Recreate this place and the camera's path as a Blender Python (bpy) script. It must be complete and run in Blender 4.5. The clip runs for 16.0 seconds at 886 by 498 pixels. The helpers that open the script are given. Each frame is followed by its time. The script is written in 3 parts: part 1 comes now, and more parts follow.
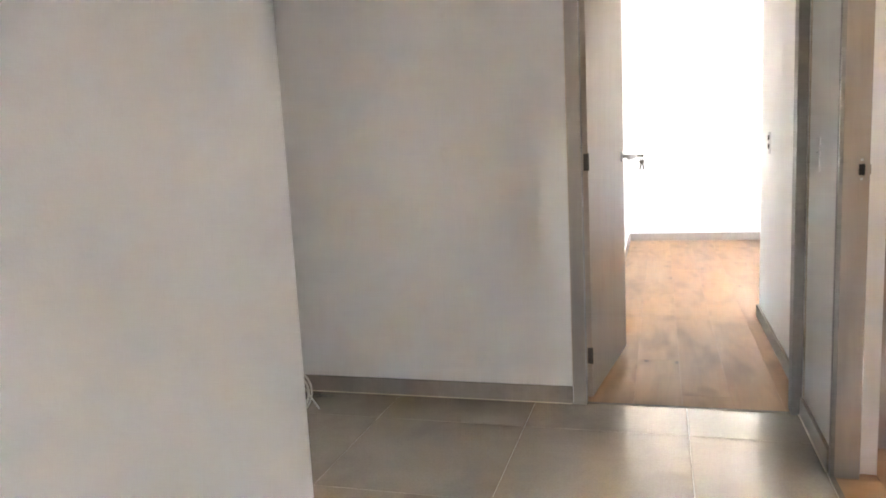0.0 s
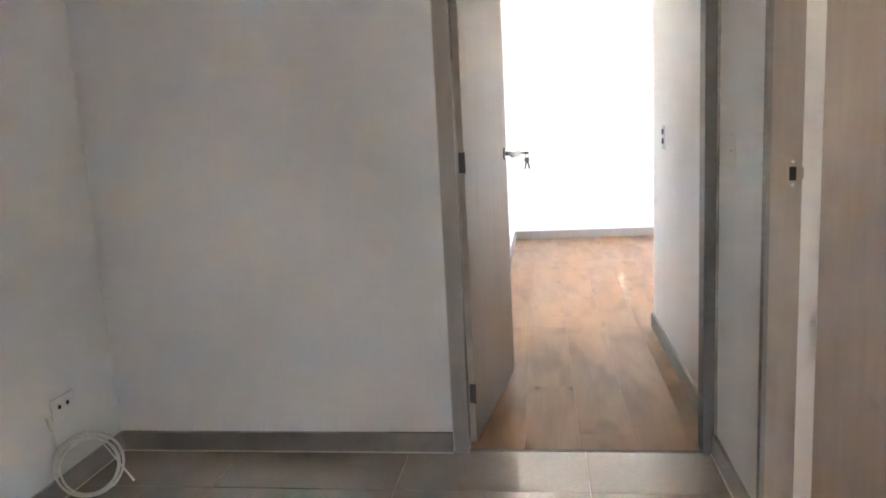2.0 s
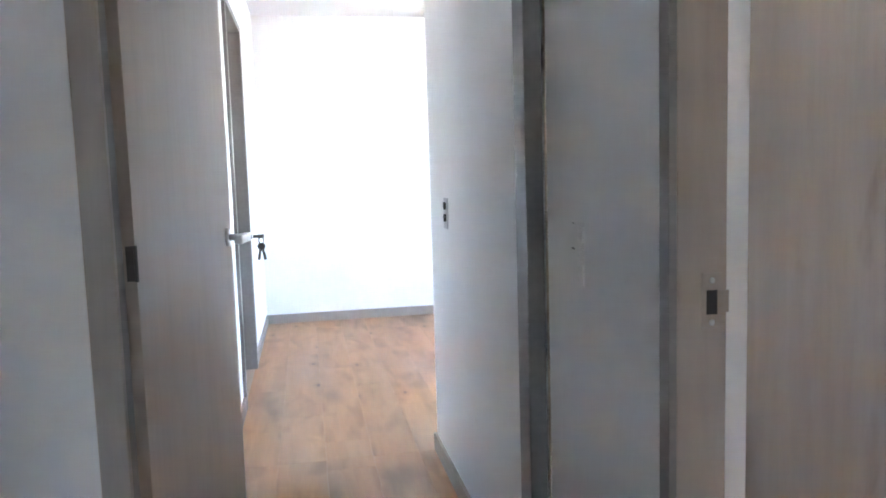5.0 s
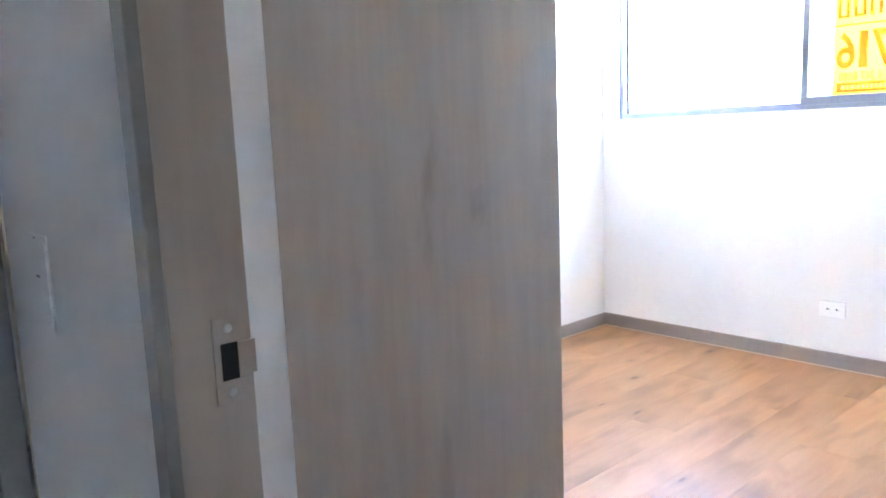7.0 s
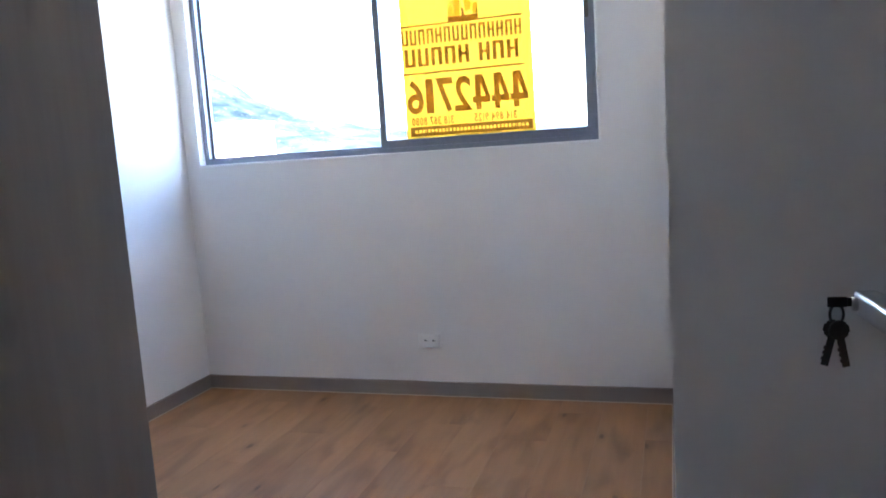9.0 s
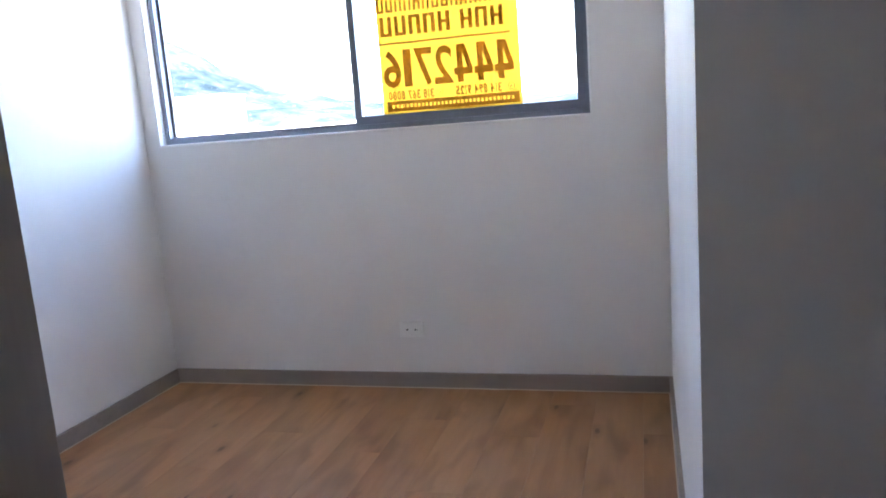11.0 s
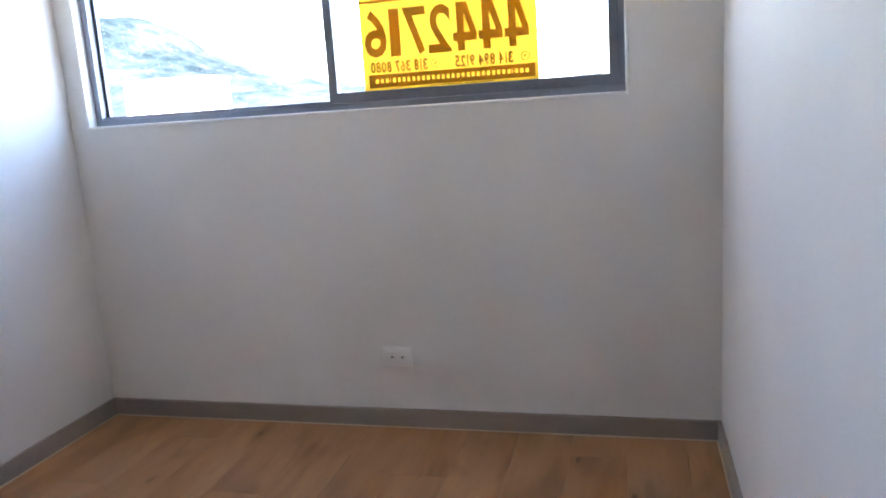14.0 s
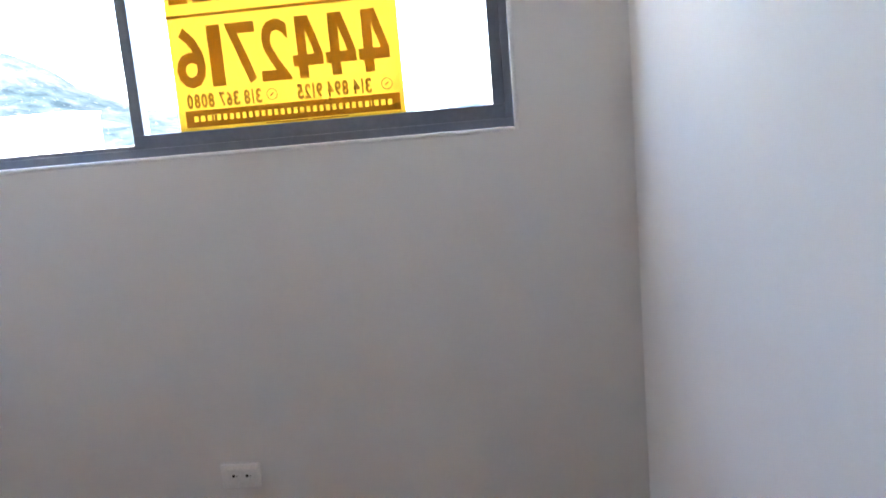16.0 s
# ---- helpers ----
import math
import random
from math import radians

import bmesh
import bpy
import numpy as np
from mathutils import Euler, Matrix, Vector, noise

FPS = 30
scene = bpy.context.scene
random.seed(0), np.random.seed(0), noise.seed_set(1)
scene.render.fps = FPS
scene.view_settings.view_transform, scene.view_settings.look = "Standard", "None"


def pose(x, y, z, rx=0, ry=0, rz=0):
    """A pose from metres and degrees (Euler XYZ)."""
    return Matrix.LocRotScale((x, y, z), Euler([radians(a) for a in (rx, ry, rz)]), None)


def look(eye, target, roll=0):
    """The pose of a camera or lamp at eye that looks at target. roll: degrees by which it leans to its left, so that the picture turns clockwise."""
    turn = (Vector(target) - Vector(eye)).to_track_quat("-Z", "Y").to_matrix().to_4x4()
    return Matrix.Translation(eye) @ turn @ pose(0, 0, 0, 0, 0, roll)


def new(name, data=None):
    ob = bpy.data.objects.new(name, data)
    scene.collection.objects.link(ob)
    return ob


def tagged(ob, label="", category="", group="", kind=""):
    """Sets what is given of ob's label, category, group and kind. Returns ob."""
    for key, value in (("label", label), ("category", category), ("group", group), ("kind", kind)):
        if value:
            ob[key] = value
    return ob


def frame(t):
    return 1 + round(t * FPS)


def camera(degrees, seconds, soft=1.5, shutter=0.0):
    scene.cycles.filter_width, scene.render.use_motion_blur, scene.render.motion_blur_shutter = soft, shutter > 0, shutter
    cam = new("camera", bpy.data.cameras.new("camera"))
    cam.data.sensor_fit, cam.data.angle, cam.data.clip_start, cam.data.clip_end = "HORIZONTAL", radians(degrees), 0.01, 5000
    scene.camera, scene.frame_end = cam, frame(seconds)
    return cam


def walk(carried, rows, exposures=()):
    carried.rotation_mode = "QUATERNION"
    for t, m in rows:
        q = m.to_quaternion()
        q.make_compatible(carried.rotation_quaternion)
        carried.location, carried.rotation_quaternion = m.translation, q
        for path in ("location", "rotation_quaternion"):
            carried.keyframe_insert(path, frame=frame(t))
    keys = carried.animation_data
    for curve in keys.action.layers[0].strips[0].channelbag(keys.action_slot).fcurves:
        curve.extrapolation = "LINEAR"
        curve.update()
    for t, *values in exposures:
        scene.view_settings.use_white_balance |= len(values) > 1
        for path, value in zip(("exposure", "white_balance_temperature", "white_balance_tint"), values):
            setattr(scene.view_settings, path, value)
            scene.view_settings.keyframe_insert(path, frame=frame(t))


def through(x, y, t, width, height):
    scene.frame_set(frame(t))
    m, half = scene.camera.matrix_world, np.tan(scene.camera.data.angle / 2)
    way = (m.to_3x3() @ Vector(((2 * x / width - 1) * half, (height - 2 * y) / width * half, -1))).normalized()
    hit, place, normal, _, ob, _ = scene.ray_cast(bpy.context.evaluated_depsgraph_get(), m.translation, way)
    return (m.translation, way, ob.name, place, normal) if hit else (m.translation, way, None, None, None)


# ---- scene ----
cam = camera(61.5, 16.0, soft=1.8)
PATH = [
    (0, (-3.917, -4.478, 1.133), (-4.480, -2.582, 0.834), -2.96),
    (0.3, (-3.886, -4.386, 1.149), (-4.394, -2.467, 0.912), -3.65),
    (0.5, (-3.887, -4.341, 1.154), (-4.362, -2.411, 0.926), -3.87),
    (1, (-3.905, -4.176, 1.146), (-4.221, -2.219, 0.881), -4.30),
    (1.5, (-3.940, -4.009, 1.143), (-4.151, -2.044, 0.835), -4.36),
    (2, (-3.938, -3.893, 1.138), (-4.211, -1.941, 0.802), -3.04),
    (2.5, (-3.855, -3.733, 1.157), (-4.166, -1.776, 0.890), -3.09),
    (3, (-3.835, -3.599, 1.148), (-4.028, -1.627, 0.870), -3.63),
    (5.5, (-3.878, -2.801, 1.153), (-3.252, -0.912, 0.955), -2.82),
    (6, (-3.837, -2.731, 1.151), (-2.909, -0.993, 0.805), -3.64),
    (6.5, (-3.697, -2.645, 1.155), (-2.619, -0.985, 0.865), -3.11),
    (7, (-3.624, -2.602, 1.158), (-2.302, -1.132, 0.857), -2.32),
    (7.5, (-3.573, -2.461, 1.159), (-1.918, -1.369, 0.891), -2.75),
    (8, (-3.565, -2.391, 1.249), (-1.786, -1.526, 0.951), -3.60),
    (8.5, (-3.524, -2.401, 1.196), (-1.658, -1.780, 0.831), -3.94),
    (9, (-3.398, -2.453, 1.193), (-1.506, -1.859, 0.937), -3.75),
    (9.2, (-3.374, -2.463, 1.193), (-1.488, -1.850, 0.932), -4.42),
    (11.5, (-3.074, -2.317, 1.223), (-1.174, -1.793, 0.880), -4.35),
    (12, (-2.941, -2.289, 1.228), (-1.112, -1.537, 0.929), -5.37),
    (12.5, (-2.855, -2.301, 1.205), (-1.074, -1.434, 0.930), -4.96),
    (13, (-2.787, -2.246, 1.198), (-1.066, -1.279, 0.882), -5.03),
    (13.5, (-2.668, -2.156, 1.169), (-0.880, -1.296, 0.920), -4.40),
    (14, (-2.555, -2.162, 1.199), (-0.655, -1.663, 0.822), -3.85),
    (14.5, (-2.380, -2.153, 1.199), (-0.506, -1.512, 0.921), -3.89),
    (15, (-2.269, -2.212, 1.215), (-0.371, -1.618, 0.995), -5.70),
    (15.5, (-2.114, -2.135, 1.174), (-0.152, -1.872, 0.890), -4.98),
    (16, (-1.957, -2.138, 1.219), (0.006, -1.929, 0.899), -4.96),
]
EXPOSURES = [
    (0.0, 7.91, 8300, 18), (1.0, 7.83, 8110, 18), (2.0, 7.62, 7720, 18), (3.0, 7.57, 7240, 16),
    (5.5, 7.25, 6210, 13), (6.0, 7.9, 6110, 12), (6.5, 7.9, 6110, 12), (7.0, 7.25, 6020, 12),
    (7.5, 6.53, 5920, 13), (8.0, 5.96, 5830, 13), (8.5, 5.55, 6210, 14), (9.0, 5.25, 5970, 14),
    (11.5, 5.17, 6210, 16), (12.0, 5.05, 6260, 15), (12.5, 4.73, 6450, 15), (13.0, 5.02, 6540, 14),
    (13.5, 4.79, 6540, 14), (14.0, 5.07, 6540, 14), (14.5, 4.86, 6490, 15), (15.0, 4.7, 6450, 14),
    (15.5, 5.02, 6540, 14), (16.0, 5.02, 6540, 14),
]
walk(cam, [(t, look(eye, target, roll)) for t, eye, target, roll in PATH], EXPOSURES)

# ---- daylight ----
SUN_HEIGHT, SUN_TURN = radians(55), radians(275)
world = bpy.data.worlds.new("sky")
scene.world = world
world.use_nodes = True
wn = world.node_tree
sky = wn.nodes.new("ShaderNodeTexSky")
sky.sky_type, sky.sun_disc, sky.sun_elevation, sky.sun_rotation = "NISHITA", False, SUN_HEIGHT, SUN_TURN
sky.air_density, sky.dust_density, sky.ozone_density = 1.0, 3.0, 1.0
wn.links.new(sky.outputs[0], wn.nodes["Background"].inputs[0])
wn.nodes["Background"].inputs[1].default_value = 0.12
sun = new("sun", bpy.data.lights.new("sun", "SUN"))
sun.data.energy, sun.data.angle, sun.data.color = 2.0, radians(12), (1.0, 0.965, 0.92)
sun.matrix_world = look((0, 0, 30), (math.sin(SUN_TURN) * -10, math.cos(SUN_TURN) * -10, 30 - 10 * math.tan(SUN_HEIGHT)))


# ---- materials ----
class Net:
    """A small helper round a node material."""

    def __init__(self, name, rough=0.5, metal=0.0, colour=(0.8, 0.8, 0.8)):
        self.mat = bpy.data.materials.new(name)
        self.mat.use_nodes = True
        self.tree = self.mat.node_tree
        self.bsdf = self.tree.nodes["Principled BSDF"]
        self.set("Base Color", (*colour, 1))
        self.set("Roughness", rough)
        self.set("Metallic", metal)

    def set(self, socket, value):
        self.bsdf.inputs[socket].default_value = value

    def node(self, kind, **inputs):
        n = self.tree.nodes.new(kind)
        for key, value in inputs.items():
            n.inputs[key.replace("_", " ")].default_value = value
        return n

    def link(self, a, b):
        self.tree.links.new(a, b)

    def coords(self, scale=(1, 1, 1), shift=None, output="Object"):
        tc = self.node("ShaderNodeTexCoord")
        mp = self.node("ShaderNodeMapping")
        mp.inputs["Scale"].default_value = scale
        self.link(tc.outputs[output], mp.inputs["Vector"])
        if shift is not None:
            self.link(shift, mp.inputs["Location"])
        return mp.outputs[0]

    def noise(self, vector, scale, detail=4.0, rough=0.55, warp=0.0):
        n = self.node("ShaderNodeTexNoise", Scale=scale, Detail=detail, Roughness=rough, Distortion=warp)
        self.link(vector, n.inputs["Vector"])
        return n.outputs[0]

    def ramp(self, value, *stops):
        r = self.node("ShaderNodeValToRGB")
        e = r.color_ramp.elements
        while len(e) < len(stops):
            e.new(0.5)
        for slot, (at, colour) in zip(e, stops):
            slot.position, slot.color = at, (*colour, 1)
        self.link(value, r.inputs[0])
        return r.outputs[0]

    def mix(self, a, b, factor, mode="MIX"):
        m = self.tree.nodes.new("ShaderNodeMix")
        m.data_type, m.blend_type = "RGBA", mode
        for socket, v in ((m.inputs[0], factor), (m.inputs[6], a), (m.inputs[7], b)):
            if isinstance(v, (int, float)):
                socket.default_value = v
            elif isinstance(v, tuple):
                socket.default_value = (*v, 1)
            else:
                self.link(v, socket)
        return m.outputs[2]

    def bump(self, height, strength, distance):
        b = self.node("ShaderNodeBump", Strength=strength, Distance=distance)
        self.link(height, b.inputs["Height"])
        self.link(b.outputs[0], self.bsdf.inputs["Normal"])


def paint(name, colour, rough=0.62):
    """Rolled emulsion paint: a faint orange peel, faint scuffs."""
    m = Net(name, rough)
    v = m.coords()
    dark = tuple(c * 0.93 for c in colour)
    broad = m.ramp(m.noise(v, 1.3, 5), (0.3, dark), (0.62, colour))
    scuff = m.ramp(m.noise(v, 9.0, 6, 0.7), (0.62, (1, 1, 1)), (0.8, (0.94, 0.93, 0.92)))
    m.link(m.mix(broad, scuff, 1.0, "MULTIPLY"), m.bsdf.inputs["Base Color"])
    m.bump(m.noise(v, 260, 3), 0.12, 0.002)
    return m.mat


def timber(name, light, mid, dark, along, rough, knots=0.5, bump=0.06, gloss=0.5, fine_share=0.2, smudge=0.5, streak=0.64, fade=0.13, mark_size=2.6, mark_detail=3.0, mark_tone=0.72):
    """Wood decor with grain along one axis (0, 1, 2), clouds and knots; each piece is shifted by its own random number."""
    m = Net(name, rough)
    info = m.node("ShaderNodeObjectInfo")
    shift = m.node("ShaderNodeVectorMath")
    shift.operation = "SCALE"
    shift.inputs[0].default_value = (37.0, 53.0, 71.0)
    m.link(info.outputs["Random"], shift.inputs["Scale"])
    fine, coarse, blot = [16.0] * 3, [4.0] * 3, [2.6] * 3
    fine[along], coarse[along], blot[along] = 1.1, 0.55, 1.3
    g1 = m.noise(m.coords(tuple(fine), shift.outputs[0]), 3.0, 6, 0.65, 0.25)
    g2 = m.noise(m.coords(tuple(coarse), shift.outputs[0]), 1.4, 5, 0.6, 0.8)
    cloud = m.noise(m.coords(tuple(blot), shift.outputs[0]), 1.7, 3, 0.5, 0.5)
    base = m.ramp(g2, (0.3, mid), (0.68, light))
    base = m.mix(base, m.ramp(g1, (0.32, tuple(c * 0.78 for c in mid)), (0.6, light)), fine_share)
    base = m.mix(base, dark, m.ramp(cloud, (0.62, (0, 0, 0)), (0.82, (0.55, 0.55, 0.55))))
    spot = m.node("ShaderNodeTexVoronoi", Scale=3.9)
    spot.voronoi_dimensions = "2D"
    axes = m.node("ShaderNodeSeparateXYZ")
    m.link(m.coords((1, 1, 1), shift.outputs[0]), axes.inputs[0])
    across = m.node("ShaderNodeMath")
    a, b = [k for k in range(3) if k != along]
    m.link(axes.outputs[a], across.inputs[0])
    m.link(axes.outputs[b], across.inputs[1])
    wobble = m.node("ShaderNodeMath", )
    wobble.operation = "MULTIPLY_ADD"
    m.link(g2, wobble.inputs[0])
    wobble.inputs[1].default_value = 0.09
    m.link(across.outputs[0], wobble.inputs[2])
    length = m.node("ShaderNodeMath")
    length.operation = "MULTIPLY"
    m.link(axes.outputs[along], length.inputs[0])
    length.inputs[1].default_value = 0.42
    flat = m.node("ShaderNodeCombineXYZ")
    m.link(wobble.outputs[0], flat.inputs[0])
    m.link(length.outputs[0], flat.inputs[1])
    m.link(flat.outputs[0], spot.inputs["Vector"])
    knot = m.ramp(spot.outputs["Distance"], (0.0, (knots,) * 3), (0.03, (knots * 0.75,) * 3), (0.05, (knots * 0.3,) * 3), (0.14, (0, 0, 0)))
    some = m.ramp(spot.outputs["Color"], (0.5, (0, 0, 0)), (0.56, (1, 1, 1)))
    base = m.mix(base, tuple(c * 0.6 for c in dark), m.mix(knot, some, 1.0, "MULTIPLY"))
    long = [4.6] * 3
    long[along] = 1.5
    marks = m.noise(m.coords(tuple(long), shift.outputs[0]), mark_size, mark_detail, 0.55, 0.4)
    base = m.mix(base, tuple(c * mark_tone for c in dark), m.ramp(marks, (streak, (0, 0, 0)), (streak + fade, (smudge,) * 3)))
    tone = m.node("ShaderNodeMapRange")
    tone.inputs["To Min"].default_value, tone.inputs["To Max"].default_value = 0.93, 1.05
    m.link(info.outputs["Random"], tone.inputs["Value"])
    base = m.mix(base, tone.outputs[0], 1.0, "MULTIPLY")
    m.link(base, m.bsdf.inputs["Base Color"])
    m.set("Specular IOR Level", gloss)
    m.bump(g1, bump, 0.002)
    return m.mat


def plain(name, colour, rough, metal=0.0, grain=60.0, depth=0.05):
    m = Net(name, rough, metal)
    v = m.coords()
    m.link(m.ramp(m.noise(v, grain, 4), (0.3, tuple(c * 0.88 for c in colour)), (0.7, colour)), m.bsdf.inputs["Base Color"])
    m.bump(m.noise(v, grain * 4, 3), depth, 0.001)
    return m.mat


def tile_material():
    """Polished taupe porcelain with soft clouds."""
    m = Net("polished_porcelain", 0.09)
    info = m.node("ShaderNodeObjectInfo")
    shift = m.node("ShaderNodeVectorMath")
    shift.operation = "SCALE"
    shift.inputs[0].default_value = (31.0, 17.0, 5.0)
    m.link(info.outputs["Random"], shift.inputs["Scale"])
    v = m.coords((1, 1, 1), shift.outputs[0])
    c = m.ramp(m.noise(v, 3.5, 6, 0.6, 0.6), (0.3, (0.31, 0.245, 0.19)), (0.7, (0.375, 0.3, 0.235)))
    m.link(m.mix(c, m.ramp(m.noise(v, 120, 3), (0.35, (0.9, 0.9, 0.9)), (0.6, (1, 1, 1))), 1.0, "MULTIPLY"), m.bsdf.inputs["Base Color"])
    m.link(m.ramp(m.noise(v, 14, 4), (0.3, (0.02,) * 3), (0.7, (0.035,) * 3)), m.bsdf.inputs["Roughness"])
    m.set("IOR", 1.7)
    m.set("Coat Weight", 1.0)
    m.set("Coat IOR", 2.2)
    m.set("Coat Roughness", 0.02)
    return m.mat


def sheet_material(name, colour, through=0.75):
    """Thin printed vinyl that lets light through."""
    m = Net(name, 0.5, colour=colour)
    t = m.node("ShaderNodeBsdfTranslucent", Color=(*colour, 1))
    mixer = m.node("ShaderNodeMixShader", Fac=through)
    m.link(m.bsdf.outputs[0], mixer.inputs[1])
    m.link(t.outputs[0], mixer.inputs[2])
    m.link(mixer.outputs[0], m.tree.nodes["Material Output"].inputs[0])
    return m.mat


def glass_material():
    m = Net("window_glass", 0.0, colour=(0.97, 1.0, 0.99))
    m.set("Transmission Weight", 1.0)
    m.set("IOR", 1.02)
    return m.mat


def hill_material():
    m = Net("haze_tinted_hillside", 0.95)
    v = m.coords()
    # Bluish haze and the forest's own shade are put into these base colours.
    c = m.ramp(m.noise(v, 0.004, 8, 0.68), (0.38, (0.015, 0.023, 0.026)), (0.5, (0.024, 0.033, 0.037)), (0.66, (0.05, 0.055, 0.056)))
    # Darker bluish patches paint shade into the slope's folds.
    fold_shade = m.ramp(m.noise(v, 0.016, 6, 0.7, 1.2), (0.36, (0.55, 0.6, 0.66)), (0.55, (1, 1, 1)))
    c = m.mix(c, fold_shade, 1.0, "MULTIPLY")
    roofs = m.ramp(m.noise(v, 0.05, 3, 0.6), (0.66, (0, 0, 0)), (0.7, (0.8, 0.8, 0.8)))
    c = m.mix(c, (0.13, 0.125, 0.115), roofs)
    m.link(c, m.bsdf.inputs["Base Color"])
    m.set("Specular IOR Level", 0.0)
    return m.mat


WALL = paint("white_wall_paint", (0.83, 0.818, 0.803))
CEILING = paint("white_ceiling_paint", (0.87, 0.87, 0.86), 0.8)
OAK = timber("grey_oak_laminate", (0.37, 0.305, 0.255), (0.31, 0.25, 0.205), (0.2, 0.162, 0.135), 2, 0.42, 0.22, smudge=0.36)
JAMB = timber("grey_oak_jamb_laminate", (0.42, 0.345, 0.285), (0.36, 0.29, 0.24), (0.23, 0.188, 0.155), 2, 0.42, 0.22, smudge=0.3)
LEAF = timber("pale_oak_door_laminate", (0.42, 0.342, 0.283), (0.38, 0.304, 0.25), (0.3, 0.24, 0.196), 2, 0.42, 0.05, smudge=0.15)
HONEY = (0.42, 0.22, 0.103), (0.305, 0.145, 0.062), (0.1, 0.043, 0.017)
PLANK_X = timber("honey_oak_laminate", *HONEY, 0, 0.36, 0.85, gloss=0.36, fine_share=0.16, smudge=0.46, streak=0.48, fade=0.24, mark_size=1.9, mark_detail=1.0, mark_tone=1.25)
PLANK_Y = timber("honey_oak_laminate_lengthwise", *HONEY, 1, 0.36, 0.85, gloss=0.3, fine_share=0.16, smudge=0.46, streak=0.48, fade=0.24, mark_size=1.9, mark_detail=1.0, mark_tone=1.25)
SKIRT = timber("taupe_skirting_laminate", (0.33, 0.285, 0.245), (0.29, 0.25, 0.215), (0.22, 0.19, 0.16), 1, 0.45, 0.1)
TRIM = plain("grey_frame_lacquer", (0.23, 0.215, 0.2), 0.45)
TAUPE = timber("taupe_frame_laminate", (0.39, 0.34, 0.3), (0.35, 0.305, 0.268), (0.28, 0.24, 0.21), 2, 0.45, 0.05, smudge=0.15)
TILE = tile_material()
GROUT = plain("beige_grout", (0.42, 0.37, 0.31), 0.9, 0, 90, 0.3)
ALU = plain("brushed_aluminium", (0.25, 0.275, 0.33), 0.36, 0.8)
STEEL = plain("satin_steel", (0.55, 0.55, 0.55), 0.28, 1.0)
DARK_STEEL = plain("dark_hinge_steel", (0.12, 0.11, 0.1), 0.4, 0.9)
BRASS = plain("dark_worn_key", (0.1, 0.09, 0.085), 0.4, 1.0)
PLASTIC = plain("white_switch_plastic", (0.95, 0.945, 0.93), 0.3, 0, 200, 0.02)
BLACK = plain("black_recess", (0.012, 0.01, 0.01), 0.8)
PUTTY = plain("white_filler", (0.88, 0.87, 0.85), 0.85, 0, 80, 0.4)
MARK = plain("pencil_grey", (0.18, 0.17, 0.16), 0.9)
CABLE = plain("ivory_cable", (0.72, 0.69, 0.62), 0.4, 0, 200, 0.02)
GLASS = glass_material()
YELLOW = sheet_material("yellow_vinyl", (0.62, 0.37, 0.03))
INK = sheet_material("brown_print", (0.35, 0.172, 0.02), 0.6)
PALE_INK = sheet_material("ochre_print", (0.72, 0.5, 0.06))
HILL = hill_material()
RENDER = plain("white_render", (0.75, 0.75, 0.74), 0.85, 0, 0.4, 0.1)
PANE_FAR = plain("far_window_glass", (0.1, 0.14, 0.17), 0.15, 0, 0.5, 0.0)
SOIL = plain("valley_ground", (0.32, 0.315, 0.305), 0.95, 0, 0.05, 0.1)


# ---- mesh helpers ----
def box(bm, x0, x1, y0, y1, z0, z1, bevel=0.0):
    m = Matrix.Translation(((x0 + x1) / 2, (y0 + y1) / 2, (z0 + z1) / 2)) @ Matrix.Diagonal((abs(x1 - x0), abs(y1 - y0), abs(z1 - z0), 1))
    made = bmesh.ops.create_cube(bm, size=1, matrix=m)["verts"]
    if bevel:
        edges = list({e for v in made for e in v.link_edges})
        bmesh.ops.bevel(bm, geom=edges, offset=bevel, segments=2, profile=0.6, affect="EDGES", clamp_overlap=True)
    return bm


def boxes(*sizes, bevel=0.0):
    bm = bmesh.new()
    for size in sizes:
        box(bm, *size, bevel=bevel)
    return bm


def rod(bm, a, b, radius, radius2=None, sides=20):
    a, b = Vector(a), Vector(b)
    turn = (b - a).to_track_quat("Z", "Y").to_matrix().to_4x4()
    m = Matrix.Translation((a + b) / 2) @ turn
    bmesh.ops.create_cone(bm, cap_ends=True, segments=sides, radius1=radius, radius2=radius if radius2 is None else radius2, depth=(b - a).length, matrix=m)
    return bm


def mesh_of(name, bm, material):
    me = bpy.data.meshes.new(name)
    bm.to_mesh(me)
    bm.free()
    me.materials.append(material)
    return me


def part(name, bm, material, parent=None, label="", smooth=False):
    me = mesh_of(name, bm, material)
    if smooth:
        for p in me.polygons:
            p.use_smooth = True
    ob = new(name, me)
    if parent is not None:
        ob.parent = parent
    return tagged(ob, label) if label else ob


def structure(name, bm, material, label):
    return tagged(part(name, bm, material), label, kind="structure")


def thing(name, label, category, at=(0, 0, 0), turn=0.0, group="", kind=""):
    ob = new(name)
    ob.empty_display_size = 0.05
    ob.matrix_basis = pose(*at, 0, 0, turn)
    return tagged(ob, label, category, group, kind)


